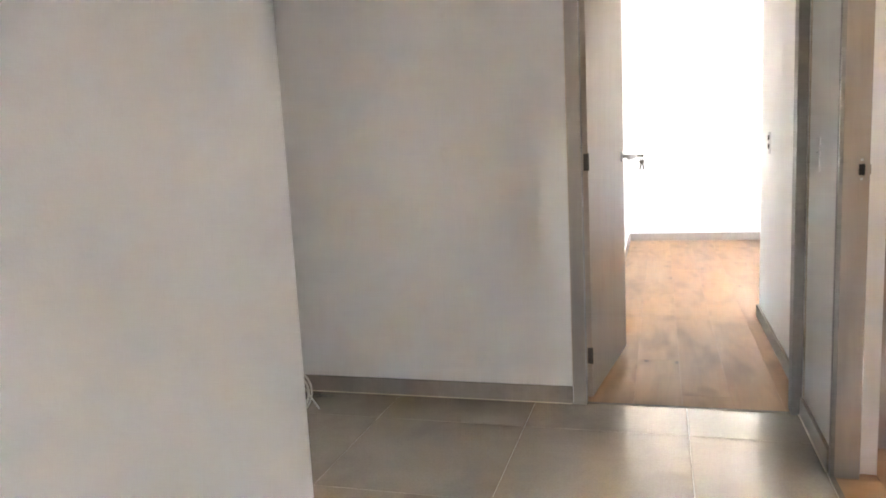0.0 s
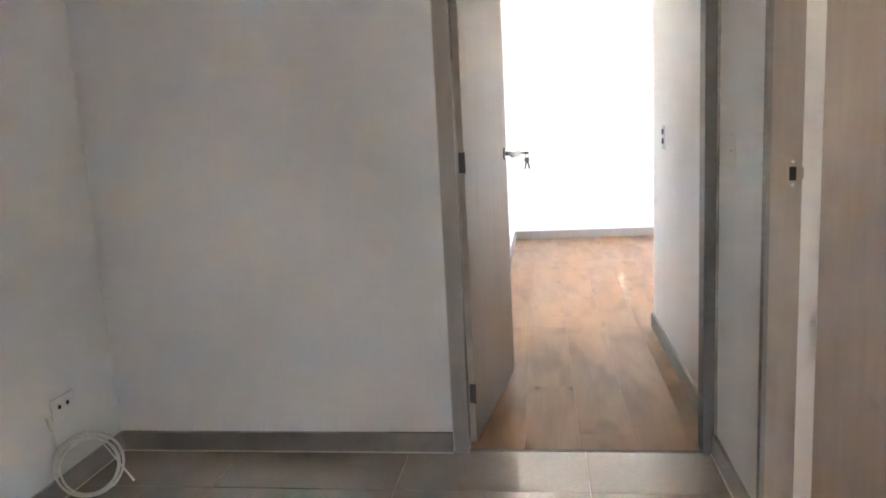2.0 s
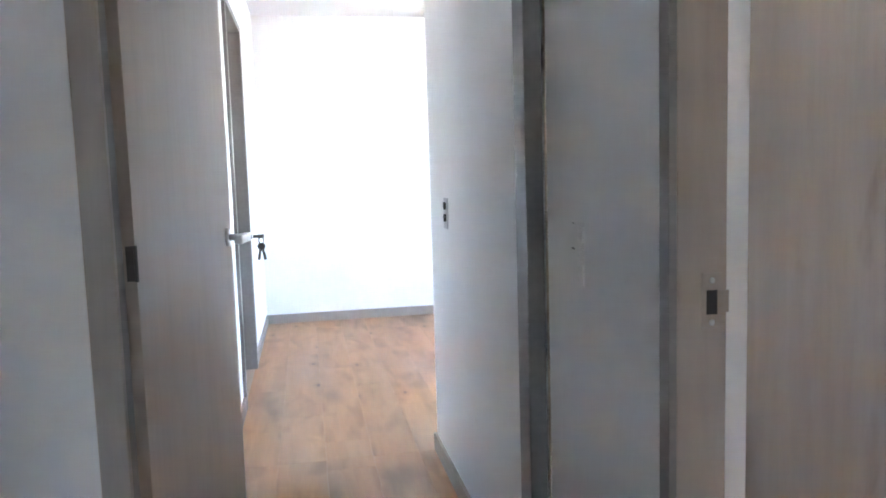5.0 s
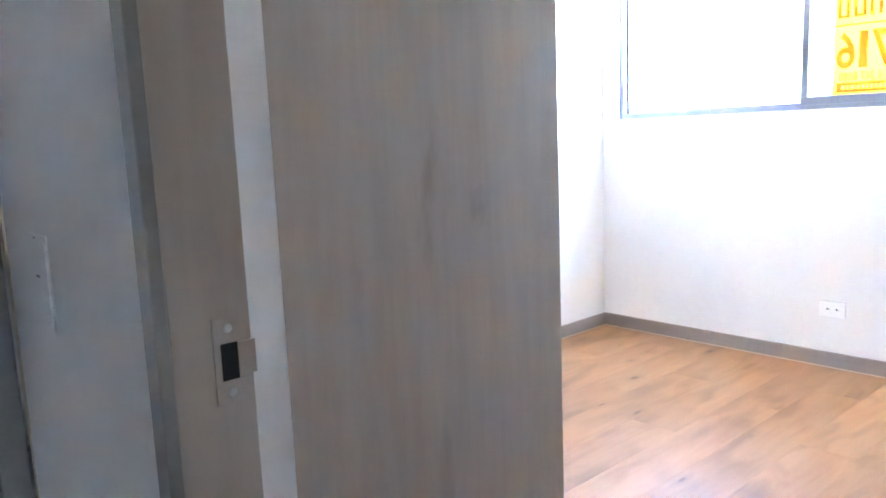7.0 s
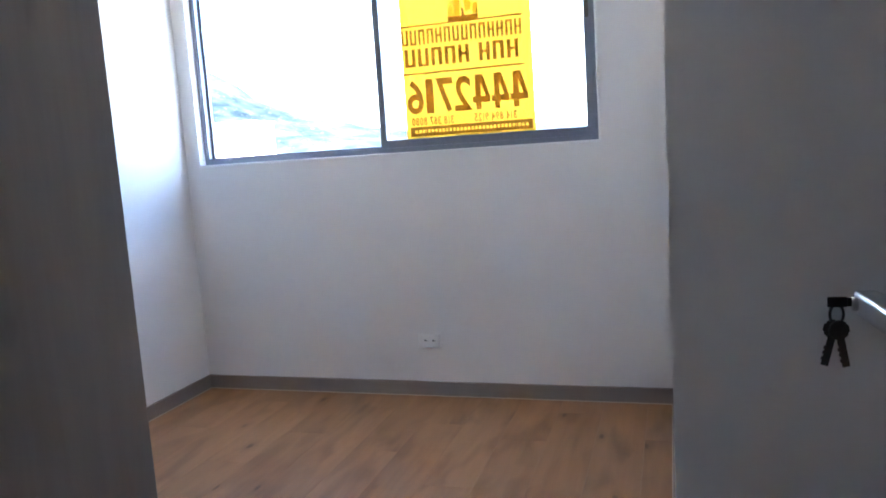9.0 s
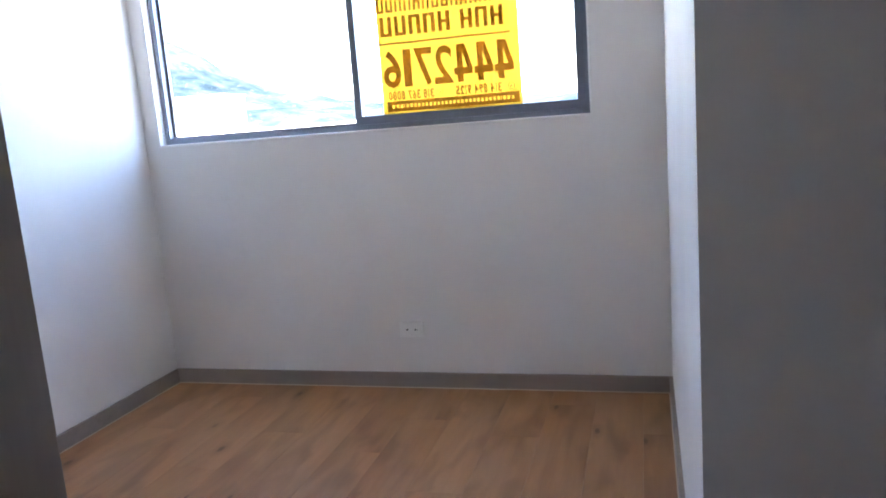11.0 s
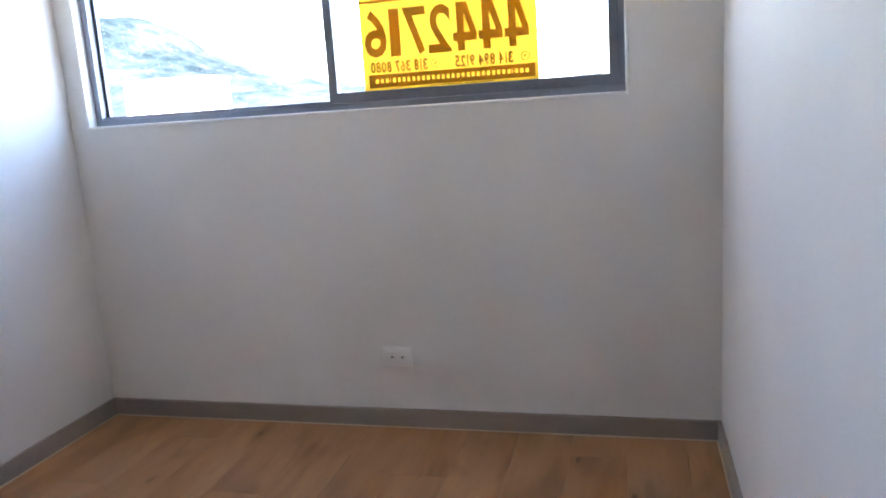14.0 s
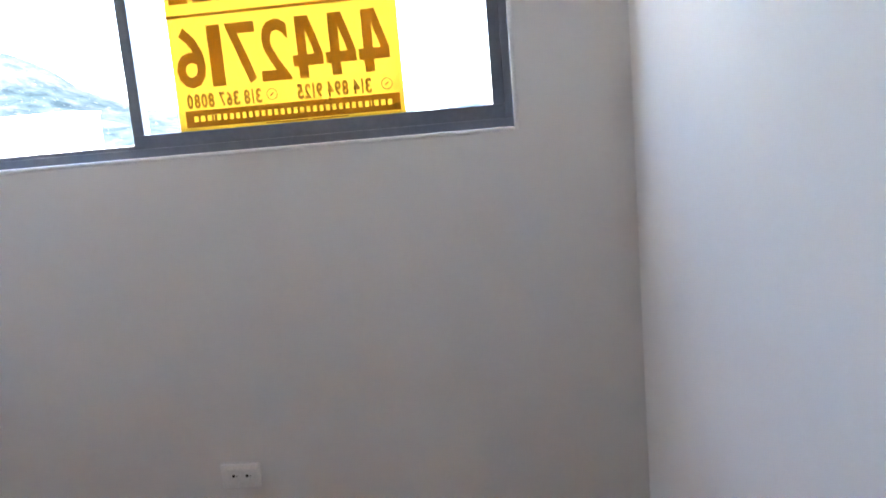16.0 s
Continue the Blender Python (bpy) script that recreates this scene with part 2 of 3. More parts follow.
# ---- plan ----
TOP = 2.42          # ceiling
A = -1.465          # wall with the far bedroom's door
B0, B1 = -3.397, -3.266   # the two faces of the wall with the near bedroom's door
LEFT = -5.518       # side wall of the passage
HEAD = 2.06         # door heads
R1L, R1R, R1F = -4.225, -3.373, 3.15   # far bedroom: entry's side walls, end wall
NR, NN = -2.443, -2.9     # near bedroom: side wall, side of the niche behind the door
PIER = -1.852       # where the niche ends
W0, W1, WZ0, WZ1 = -2.143, -0.083, 1.207, 2.2   # window opening of the near bedroom
WT = 0.112          # thickness of the window wall
V0, V1, VZ0, VZ1 = 0.45, 1.75, 0.95, 2.25   # window opening of the far bedroom
BACK = -8.2
D2A, D2B = -2.012, -2.788  # clear opening of the near bedroom's door
D1A, D1B = -4.220, -3.440  # clear opening of the far bedroom's door

structure("wall_passage_end", boxes((LEFT - 0.12, -4.272, A, A + 0.11, 0, TOP), (-4.272, B0 - 0.009, A, A + 0.11, HEAD + 0.04, TOP)), WALL, "plain white painted wall beside the far bedroom door")
for n, size in enumerate(((B0, B1, -1.968, A + 0.11, 0, TOP), (R1R, B1, A + 0.11, 0.085, 0, TOP), (B0, B1, -2.832, -1.968, HEAD + 0.04, TOP), (B0, B1, -3.0, -2.832, 0, TOP))):
    structure("wall_bedrooms_%d" % (n + 1), boxes(size), WALL, "white painted wall beside the near bedroom doorway")
structure("wall_reveal", boxes((B0, -3.326, -1.985, -1.968, 0, HEAD + 0.04)), WALL, "white plaster behind the oak jamb")
structure("wall_passage_side", boxes((LEFT - 0.12, LEFT, -3.855, A, 0, TOP)), WALL, "white painted side wall of the passage")
structure("wall_end_partition", boxes((-7.6, -4.37, -3.965, -3.855, 0, TOP)), WALL, "white painted wall closing the passage")
structure("wall_corridor_side", boxes((-4.37, -4.246, -5.3, -3.855, 0, TOP), bevel=0.006), WALL, "white painted corridor wall ending at a soft corner")
# Living room is unseen; both wall openings are added to light the passage.
structure("wall_living_back", boxes((-7.6, -4.2, BACK - 0.12, BACK, 0, TOP), (-3.85, 0.15, BACK - 0.12, BACK, 0, TOP), (-4.2, -3.85, BACK - 0.12, BACK, 0, 1.1), (-4.2, -3.85, BACK - 0.12, BACK, 1.85, TOP)), WALL, "unseen white living room wall with an opening added for light")
structure("wall_living_end", boxes((0, 0.15, BACK, -7.9, 0, TOP), (0, 0.15, -7.4, -3.0, 0, TOP), (0, 0.15, -7.9, -7.4, 1.65, TOP), (0, 0.15, -7.9, -7.4, 0, 1.05)), WALL, "unseen white living room wall with an opening added for light")
structure("wall_living_side", boxes((-7.72, -7.6, BACK, -3.855, 0, TOP)), WALL, "white painted living room wall")
structure("wall_far_bedroom_left", boxes((R1L - 0.1, R1L, A + 0.11, 0.86, 0, TOP), (R1L - 0.1, R1L, 1.76, R1F, 0, TOP), (R1L - 0.1, R1L, 0.86, 1.76, HEAD, TOP)), WALL, "white painted wall with a bathroom door")
structure("wall_far_bedroom_end", boxes((R1L - 0.1, 0.15, R1F, R1F + 0.12, 0, TOP)), WALL, "bright white end wall of the far bedroom")
structure("wall_between_bedrooms", boxes((B1, 0.0, 0.0, 0.085, 0, TOP)), WALL, "white painted wall between the two bedrooms")
structure("wall_window", boxes((0, WT, -3.0, W0, 0, TOP), (0, WT, W1, V0, 0, TOP), (0, WT, W0, W1, 0, WZ0), (0, WT, W0, W1, WZ1, TOP),
                               (0, WT, V1, R1F, 0, TOP), (0, WT, V0, V1, 0, VZ0), (0, WT, V0, V1, VZ1, TOP)), WALL, "white painted window wall, rough plaster edge at the sill")
structure("wall_niche_pier", boxes((PIER, 0, NN - 0.1, NR, 0, TOP)), WALL, "white painted side wall, shaded return by the door")
structure("wall_niche", boxes((B1, PIER, NN - 0.1, NN, 0, TOP)), WALL, "white painted wall behind the open door")
structure("ceiling", boxes((-7.72, 0.15, BACK - 0.12, R1F + 0.12, TOP, TOP + 0.12)), CEILING, "plain white plaster ceiling")
structure("floor_slab", boxes((-7.72, 0.15, BACK - 0.12, R1F + 0.12, -0.2, -0.012)), GROUT, "beige grout bed under the floor coverings")


# ---- skirting ----
def skirting(name, runs, label):
    for n, (x0, x1, y0, y1) in enumerate(runs):
        structure("%s_%d" % (name, n + 1), boxes((x0, x1, y0, y1, 0, 0.073), bevel=0.003), SKIRT, label)


T = 0.014
skirting("baseboard_passage", [(LEFT, -4.276, A - T, A), (LEFT, LEFT + T, -3.85, A - T), (B0 - T, B0, -1.972, A - 0.012)], "taupe laminate skirting along the tiled passage")
skirting("baseboard_near_bedroom", [(-T, 0, NR, 0), (-2.57, -T, -T, 0), (PIER, -T, NR, NR + T), (PIER - T, PIER, NN, NR + T), (B1, PIER - T, NN, NN + T)], "grey-brown laminate skirting in the near bedroom")
skirting("baseboard_far_bedroom", [(R1R - T, R1R, A + 0.115, 0.085 + T), (R1L, R1L + T, 1.79, R1F), (R1L, R1L + T, A + 0.12, 0.86), (R1L, 0, R1F - T, R1F), (R1R - T, 0, 0.085, 0.085 + T)], "grey laminate skirting in the far bedroom")


# thin bead of sealant under the skirting
bead = bmesh.new()
for x0, x1, y0, y1 in ((-T - 0.004, -T, NR + T, -T), (-2.57, -T, -T - 0.004, -T), (PIER, -T, NR + T, NR + T + 0.004), (LEFT + T, -4.276, A - T - 0.004, A - T), (LEFT + T, LEFT + T + 0.004, -3.85, A - T - 0.004), (B0 - T - 0.004, B0 - T, -1.972, A - 0.012)):
    box(bead, x0, x1, y0, y1, 0, 0.004)
for x, y, z1 in ((B0 - 0.003, A - 0.017, HEAD + 0.03), (B0 - 0.003, -1.985, HEAD + 0.03), (-4.2765, A - 0.003, HEAD + 0.03)):
    box(bead, x, x + 0.004, y, y + 0.0045, 0.075, z1)
structure("trim_sealant", bead, plain("pale_sealant", (0.62, 0.52, 0.4), 0.6), "thin pale bead of sealant under the skirting")


# ---- doors ----
def door_handle(leaf, x, z, face, out, back):
    """A lever on a round rose. x: along the leaf; face: the leaf's surface; out: +1 or -1; back: the way the lever points."""
    bm = bmesh.new()
    y = face
    rod(bm, (x, y, z), (x, y + out * 0.008, z), 0.027, 0.025, 28)
    rod(bm, (x, y + out * 0.008, z), (x, y + out * 0.05, z), 0.0105, 0.0095)
    ends = sorted((x - back * 0.013, x + back * 0.115))
    ys = sorted((y + out * 0.046, y + out * 0.07))
    box(bm, *ends, *ys, z - 0.0125, z + 0.0125, 0.005)
    rod(bm, (x, y + out * 0.068, z), (x, y + out * 0.074, z), 0.008, 0.007)
    return part("door_handle", bm, STEEL, leaf, "satin steel lever handle on a round rose", True)


def door(name, label, hinge, turn, width, mirror, grip):
    """A leaf in its own frame: x from the hinge along the leaf, y = 0 its passage face, y > 0 the room face."""
    d = thing(name, label, "door", hinge, turn, kind="structure")
    s = -1 if mirror else 1
    leaf = part("leaf", boxes((0.004, width, *sorted((0, s * 0.037)), 0.008, HEAD - 0.008), bevel=0.0015), LEAF, d, "pale oak laminate door leaf")
    door_handle(leaf, width - 0.058, grip, 0.0, -s, -1)
    door_handle(leaf, width - 0.058, grip, s * 0.037, s, -1)
    part("latch_plate", boxes((width, width + 0.0015, *sorted((s * 0.008, s * 0.029)), grip - 0.055, grip + 0.055)), STEEL, leaf, "steel latch plate on the edge")
    for z in (0.19, 1.0, 1.82):
        bm = boxes((-0.001, 0.0042, *sorted((s * 0.02, s * 0.0375)), z - 0.034, z + 0.034))
        rod(bm, (-0.001, s * 0.039, z - 0.035), (-0.001, s * 0.039, z + 0.035), 0.0035)
        part("hinge", bm, DARK_STEEL, d, "dark steel butt hinge")
    return d


def keys(name, at, turn, label):
    """A key in the lock with a ring from which two more hang."""
    k = thing(name, label, "keys", at, turn)
    bm = boxes((0.0, 0.012, -0.0012, 0.0012, -0.0045, 0.0045))
    box(bm, 0.012, 0.031, -0.0014, 0.0014, -0.0055, 0.0055, 0.0013)
    part("key", bm, BRASS, k, "key pushed into the lock")
    bm = bmesh.new()
    n = 20
    for i in range(n):
        a, b = 2 * math.pi * i / n, 2 * math.pi * (i + 1) / n
        rod(bm, (0.022 + 0.0065 * math.sin(a), 0, -0.013 + 0.011 * math.cos(a)), (0.022 + 0.0065 * math.sin(b), 0, -0.013 + 0.011 * math.cos(b)), 0.0015, sides=6)
    part("key_ring", bm, BRASS, k, "dark split ring")
    for lean in (-13, 11):
        bm = bmesh.new()
        bow = bmesh.ops.create_cone(bm, cap_ends=True, segments=6, radius1=0.0145, radius2=0.0145, depth=0.0024, matrix=pose(0, 0, -0.012, 90, 0, 0))["verts"]
        bmesh.ops.bevel(bm, geom=list({e for v in bow for e in v.link_edges if abs(e.verts[0].co.y - e.verts[1].co.y) > 0.001}), offset=0.003, segments=2, affect="EDGES")
        box(bm, -0.0045, 0.0045, -0.001, 0.001, -0.062, -0.022)
        for z in (-0.04, -0.047, -0.055):
            box(bm, 0.0035, 0.006, -0.001, 0.001, z, z + 0.004)
        bmesh.ops.scale(bm, vec=(0.8, 1, 0.8), verts=bm.verts)
        bmesh.ops.transform(bm, matrix=pose(0.022, 0.0017 if lean > 0 else -0.0017, -0.02, 0, lean, lean * 0.8), verts=bm.verts)
        part("key", bm, BRASS, k, "dark worn key hanging from the ring")
    return k


# far bedroom door: hinged on the left post, swung into the room
door("door_far_bedroom", "pale oak door standing open into the far bedroom", (D1A - 0.017, A + 0.06, 0), 82.5, 0.8, True, 0.99)
# near bedroom door: hinged on the near post, swung into the niche
door("door_near_bedroom", "pale oak door standing open against the niche", (B1 - 0.03, D2B + 0.037, 0), 4.0, 0.8, True, 1.012)


def at_leaf(hinge, turn, x, y, z):
    return tuple(pose(*hinge, 0, 0, turn) @ Vector((x, y, z)))


keys("door_keys", at_leaf((D1A - 0.017, A + 0.06, 0), 82.5, 0.742, -0.113, 0.99), 82.5 - 90, "keys hanging from the far bedroom door lock")
keys("door_keys", at_leaf((B1 - 0.03, D2B + 0.037, 0), 4.0, 0.744, 0.066, 1.014), 4.0 + 90, "dark keys hanging from the near bedroom door lock")

# frames
f1 = thing("frame_far_bedroom", "grey lacquered door frame of the far bedroom", "door frame", kind="structure")
part("post", boxes((-4.272, D1A, A - 0.018, A + 0.002, 0, HEAD + 0.04), bevel=0.002), TAUPE, f1, "taupe laminate front of the frame")
part("post", boxes((-4.262, D1A, A + 0.002, A + 0.05, 0, HEAD), (-4.262, -4.242, A + 0.05, A + 0.11, 0, HEAD), bevel=0.0015), TRIM, f1)
part("post", boxes((D1B, B0 - 0.006, A - 0.012, A + 0.065, 0, HEAD + 0.04), bevel=0.002), TRIM, f1)
part("head", boxes((D1A, D1B, A - 0.016, A + 0.109, HEAD, HEAD + 0.039), bevel=0.002), TRIM, f1)

f2 = thing("frame_near_bedroom", "grey-edged oak door frame of the near bedroom", "door frame", kind="structure")
post = part("post", boxes((B0, -3.325, D2A, -1.985, 0, HEAD), bevel=0.0015), JAMB, f2, "oak laminate jamb with a strike plate")
part("edge_strip", boxes((B0 - 0.012, B0, D2A - 0.001, -1.986, 0, HEAD + 0.034), bevel=0.0015), TRIM, post, "grey edge strip")
post = part("post", boxes((B0, -3.325, -2.832, D2B, 0, HEAD), bevel=0.0015), JAMB, f2, "oak laminate jamb with hinges")
part("edge_strip", boxes((B0 - 0.012, B0, -2.826, D2B + 0.001, 0, HEAD + 0.034), bevel=0.0015), TRIM, post, "grey edge strip")
post = part("head", boxes((B0, -3.325, D2B, D2A, HEAD, HEAD + 0.04), bevel=0.0015), JAMB, f2)
part("edge_strip", boxes((B0 - 0.012, B0, D2B, D2A, HEAD + 0.001, HEAD + 0.034), bevel=0.0015), TRIM, post, "grey edge strip")

f3 = thing("frame_bathroom", "grey lacquered frame of a bathroom door", "door frame", kind="structure")
for y0, y1 in ((0.86, 0.9), (1.7, 1.765)):
    part("post", boxes((R1L - 0.13, R1L + 0.016, y0, y1, 0, HEAD), bevel=0.002), TRIM, f3)
part("head", boxes((R1L - 0.13, R1L + 0.015, 0.9, 1.7, HEAD - 0.04, HEAD), bevel=0.002), TRIM, f3)
# Added panel: blocks light at the bathroom doorway, whose own door stands open.
part("leaf", boxes((R1L - 0.165, R1L - 0.132, 0.87, 1.74, 0.0, HEAD), bevel=0.002), LEAF, f3, "added oak panel closing the bathroom doorway against light")

# strike plate in the oak jamb
sp = thing("strike_plate", "small painted steel strike plate screwed to the oak jamb", "strike plate")
bm = boxes((-3.361, -3.333, D2A - 0.0016, D2A, 0.989, 1.012), (-3.361, -3.333, D2A - 0.0016, D2A, 0.936, 0.956), (-3.361, -3.355, D2A - 0.0016, D2A, 0.956, 0.989),
           (-3.339, -3.3225, D2A - 0.0016, D2A, 0.958, 0.988), (-3.3245, -3.3225, D2A - 0.0016, D2A + 0.005, 0.96, 0.986))
part("plate", bm, plain("beige_painted_steel", (0.38, 0.32, 0.275), 0.5, 0.1), sp)
part("latch_hole", boxes((-3.355, -3.339, D2A - 0.0012, D2A + 0.003, 0.956, 0.989)), BLACK, sp, "black latch hole")
for z in (0.945, 1.002):
    bm = rod(bmesh.new(), (-3.347, D2A - 0.0015, z), (-3.347, D2A - 0.0028, z), 0.0042, 0.003)
    part("screw", bm, STEEL, sp)

# ---- built-in closet beside the door ----
cl = thing("closet", "built-in closet with a grey oak laminate side panel", "closet", kind="structure")
part("side_panel", boxes((B1 + 0.001, -2.578, -1.755, -1.737, 0.0, TOP), bevel=0.0012), OAK, cl, "tall grey oak laminate side panel")
part("side_panel", boxes((B1 + 0.001, -2.6, -0.02, -0.002, 0.0, TOP)), OAK, cl)
for k in range(3):
    y0 = -1.735 + k * 0.572
    part("closet_door", boxes((-2.6, -2.582, y0, y0 + 0.568, 0.06, TOP - 0.02), bevel=0.0012), OAK, cl)
part("plinth", boxes((-2.62, -2.604, -1.737, -0.02, 0, 0.06)), SKIRT, cl)

# ---- window of the near bedroom ----
def window(name, label, y0, y1, z0, z1, mid, latch):
    """Two-light aluminium slider set back towards the outer face of the wall."""
    w = thing(name, label, "window", kind="structure")
    x0, x1 = 0.045, 0.11
    fr = part("window_frame", boxes((x0, x1, y0, y1, z0, z0 + 0.024), (x0, x1, y0, y1, z1 - 0.03, z1), (x0, x1, y1 - 0.028, y1, z0 + 0.024, z1 - 0.03), (x0, x1, y0, y0 + 0.022, z0 + 0.024, z1 - 0.03), bevel=0.002), ALU, w, "brushed aluminium window frame")
    part("track", boxes((x0 + 0.002, x0 + 0.006, y0 + 0.022, y1 - 0.028, z0 + 0.024, z0 + 0.032)), ALU, fr)
    sash = part("sliding_sash", boxes((x0 + 0.008, x0 + 0.03, y0 + 0.022, mid, z0 + 0.03, z0 + 0.062), (x0 + 0.008, x0 + 0.03, y0 + 0.022, mid, z1 - 0.065, z1 - 0.03),
                                      (x0 + 0.008, x0 + 0.03, y0 + 0.022, y0 + 0.054, z0 + 0.062, z1 - 0.065), (x0 + 0.008, x0 + 0.03, mid - 0.034, mid, z0 + 0.062, z1 - 0.065), bevel=0.0025), ALU, w, "sliding aluminium sash")
    pane = part("pane", boxes((x0 + 0.016, x0 + 0.02, y0 + 0.05, mid - 0.03, z0 + 0.058, z1 - 0.06)), GLASS, sash, "clear glass pane")
    pane.visible_shadow = False
    part("latch", boxes((x0 - 0.004, x0 + 0.008, y0 + 0.03, y0 + 0.046, latch, latch + 0.075), bevel=0.003), DARK_STEEL, sash, "dark sash latch")
    fixed = part("fixed_sash", boxes((x0 + 0.034, x0 + 0.052, mid - 0.03, y1 - 0.028, z0 + 0.024, z0 + 0.036), (x0 + 0.034, x0 + 0.052, mid - 0.03, y1 - 0.028, z1 - 0.045, z1 - 0.03),
                                     (x0 + 0.034, x0 + 0.052, y1 - 0.04, y1 - 0.028, z0 + 0.036, z1 - 0.045), (x0 + 0.034, x0 + 0.052, mid - 0.03, mid - 0.002, z0 + 0.036, z1 - 0.045), bevel=0.002), ALU, w, "fixed aluminium sash")
    pane = part("pane", boxes((x0 + 0.041, x0 + 0.045, mid - 0.004, y1 - 0.038, z0 + 0.034, z1 - 0.043)), GLASS, fixed, "clear glass pane")
    pane.visible_shadow = False
    return w


window("window_1", "aluminium sliding window above a white wall", W0, W1, WZ0, WZ1, -1.086, 1.745)
window("window_2", "aluminium sliding window of the far bedroom", V0, V1, VZ0, VZ1, 1.1, 1.5)
# Plaster edges get paint lighter than the wall, for the bright line of light.
SILL = plain("lightened_sill_paint", (0.9, 0.9, 0.89), 0.5, 0, 120, 0.2)
structure("window_sill", boxes((-0.003, WT + 0.001, W0, W1, WZ0 - 0.012, WZ0 + 0.001), bevel=0.005), SILL, "thin white plaster sill edge, painted lighter for its lit line")
structure("window_reveal_right", boxes((-0.003, WT + 0.001, W0 - 0.011, W0 + 0.001, WZ0 - 0.012, WZ1), bevel=0.005), SILL, "white plaster edge beside the window, painted lighter for its lit line")
structure("window_reveal_left", boxes((-0.003, WT + 0.001, W1 - 0.001, W1 + 0.011, WZ0 - 0.012, WZ1), bevel=0.005), SILL, "white plaster edge beside the window, painted lighter for its lit line")


# ---- yellow sign on the glass, read from outside ----
def glyph(text, weight):
    cu = bpy.data.curves.new("glyph", "FONT")
    cu.body, cu.offset, cu.resolution_u = text, weight, 3
    tmp = bpy.data.objects.new("glyph", cu)
    scene.collection.objects.link(tmp)
    bpy.context.view_layer.update()
    me = bpy.data.meshes.new_from_object(tmp.evaluated_get(bpy.context.evaluated_depsgraph_get()))
    bpy.data.objects.remove(tmp)
    co = np.empty(len(me.vertices) * 3)
    me.vertices.foreach_get("co", co)
    return me, co.reshape(-1, 3)


def bold_four():
    """A heavy condensed figure four: stem, cross bar and slanting stroke side by side."""
    strokes = ([(0.52, 0), (0.83, 0), (0.83, 1), (0.52, 1)], [(0.83, 0.2), (1, 0.2), (1, 0.38), (0.83, 0.38)],
               [(0, 0.2), (0.52, 0.2), (0.52, 0.38), (0, 0.38)], [(0, 0.38), (0.27, 0.38), (0.52, 0.78), (0.52, 1), (0.38, 1)])
    verts, faces = [], []
    for s in strokes:
        faces.append(list(range(len(verts), len(verts) + len(s))))
        verts += [(u, v, 0) for u, v in s]
    me = bpy.data.meshes.new("digit")
    me.from_pydata(verts, [], faces)
    return me, np.array(verts, dtype=float)


def lettering(name, text, y0, y1, z0, z1, material, parent, weight, gap, depth=-0.001, bold=False):
    """Each character fills its own cell, as condensed type does."""
    share = {"1": 0.62, " ": 0.5}
    unit = (y1 - y0) / sum(share.get(c, 1.0) for c in text)
    y = y0
    for c in text:
        wide = share.get(c, 1.0) * unit
        if c != " ":
            me, co = bold_four() if c == "4" and bold else glyph(c, weight)
            lo, hi = co.min(0), co.max(0)
            u, v = (co[:, 0] - lo[0]) / (hi[0] - lo[0]), (co[:, 1] - lo[1]) / (hi[1] - lo[1])
            pad = gap * (2.6 if c == "1" else 1.0)
            out = np.stack([np.full(len(co), depth), y + pad / 2 + u * (wide - pad), z0 + v * (z1 - z0)], 1)
            me.vertices.foreach_set("co", out.ravel())
            me.materials.clear()
            me.materials.append(material)
            ob = new(name, me)
            ob.parent = parent
        y += wide


sign = thing("rental_sign", "yellow vinyl sign with brown print stuck on the window glass", "sign", (0.0565, 0, 0))
bm = bmesh.new()
rows_n, cols_n = 14, 10
for j in range(rows_n + 1):
    for i in range(cols_n + 1):
        y, z = -1.856 + 0.631 * i / cols_n, 1.265 + 0.845 * j / rows_n
        edge = 0.0025 * math.sin(3.1 * i + 0.4) if j == 0 else 0.0
        bm.verts.new((0.0016 + 0.0009 * noise.noise(Vector((y * 6, z * 6, 0))), y, z + edge))
bm.verts.ensure_lookup_table()
for j in range(rows_n):
    for i in range(cols_n):
        a = j * (cols_n + 1) + i
        bm.faces.new([bm.verts[k] for k in (a, a + 1, a + cols_n + 2, a + cols_n + 1)])
bmesh.ops.solidify(bm, geom=bm.faces[:], thickness=0.0004)
part("vinyl_sheet", bm, YELLOW, sign, "translucent yellow vinyl sheet", True)


def print_patch(bm, x, y0, y1, z0, z1):
    """A flat patch of printing ink on the sheet."""
    bm.faces.new([bm.verts.new((x, y, z)) for y, z in ((y0, z0), (y0, z1), (y1, z1), (y1, z0))])


def bars(name, material, *sizes):
    bm = bmesh.new()
    for y0, y1, z0, z1 in sizes:
        print_patch(bm, -0.001, y0, y1, z0, z1)
    return part(name, bm, material, sign)


lettering("digit", "4442716", -1.831, -1.235, 1.383, 1.545, INK, sign, 0.019, 0.007, bold=True)
lettering("digit", "314 894 9125", -1.772, -1.564, 1.328, 1.368, INK, sign, 0.034, 0.003)
lettering("digit", "318 367 8080", -1.468, -1.253, 1.328, 1.368, INK, sign, 0.034, 0.003)
bars("rule", INK, (-1.818, -1.224, 1.5698, 1.5779))
bars("rule", INK, (-1.818, -1.224, 1.7912, 1.7983))
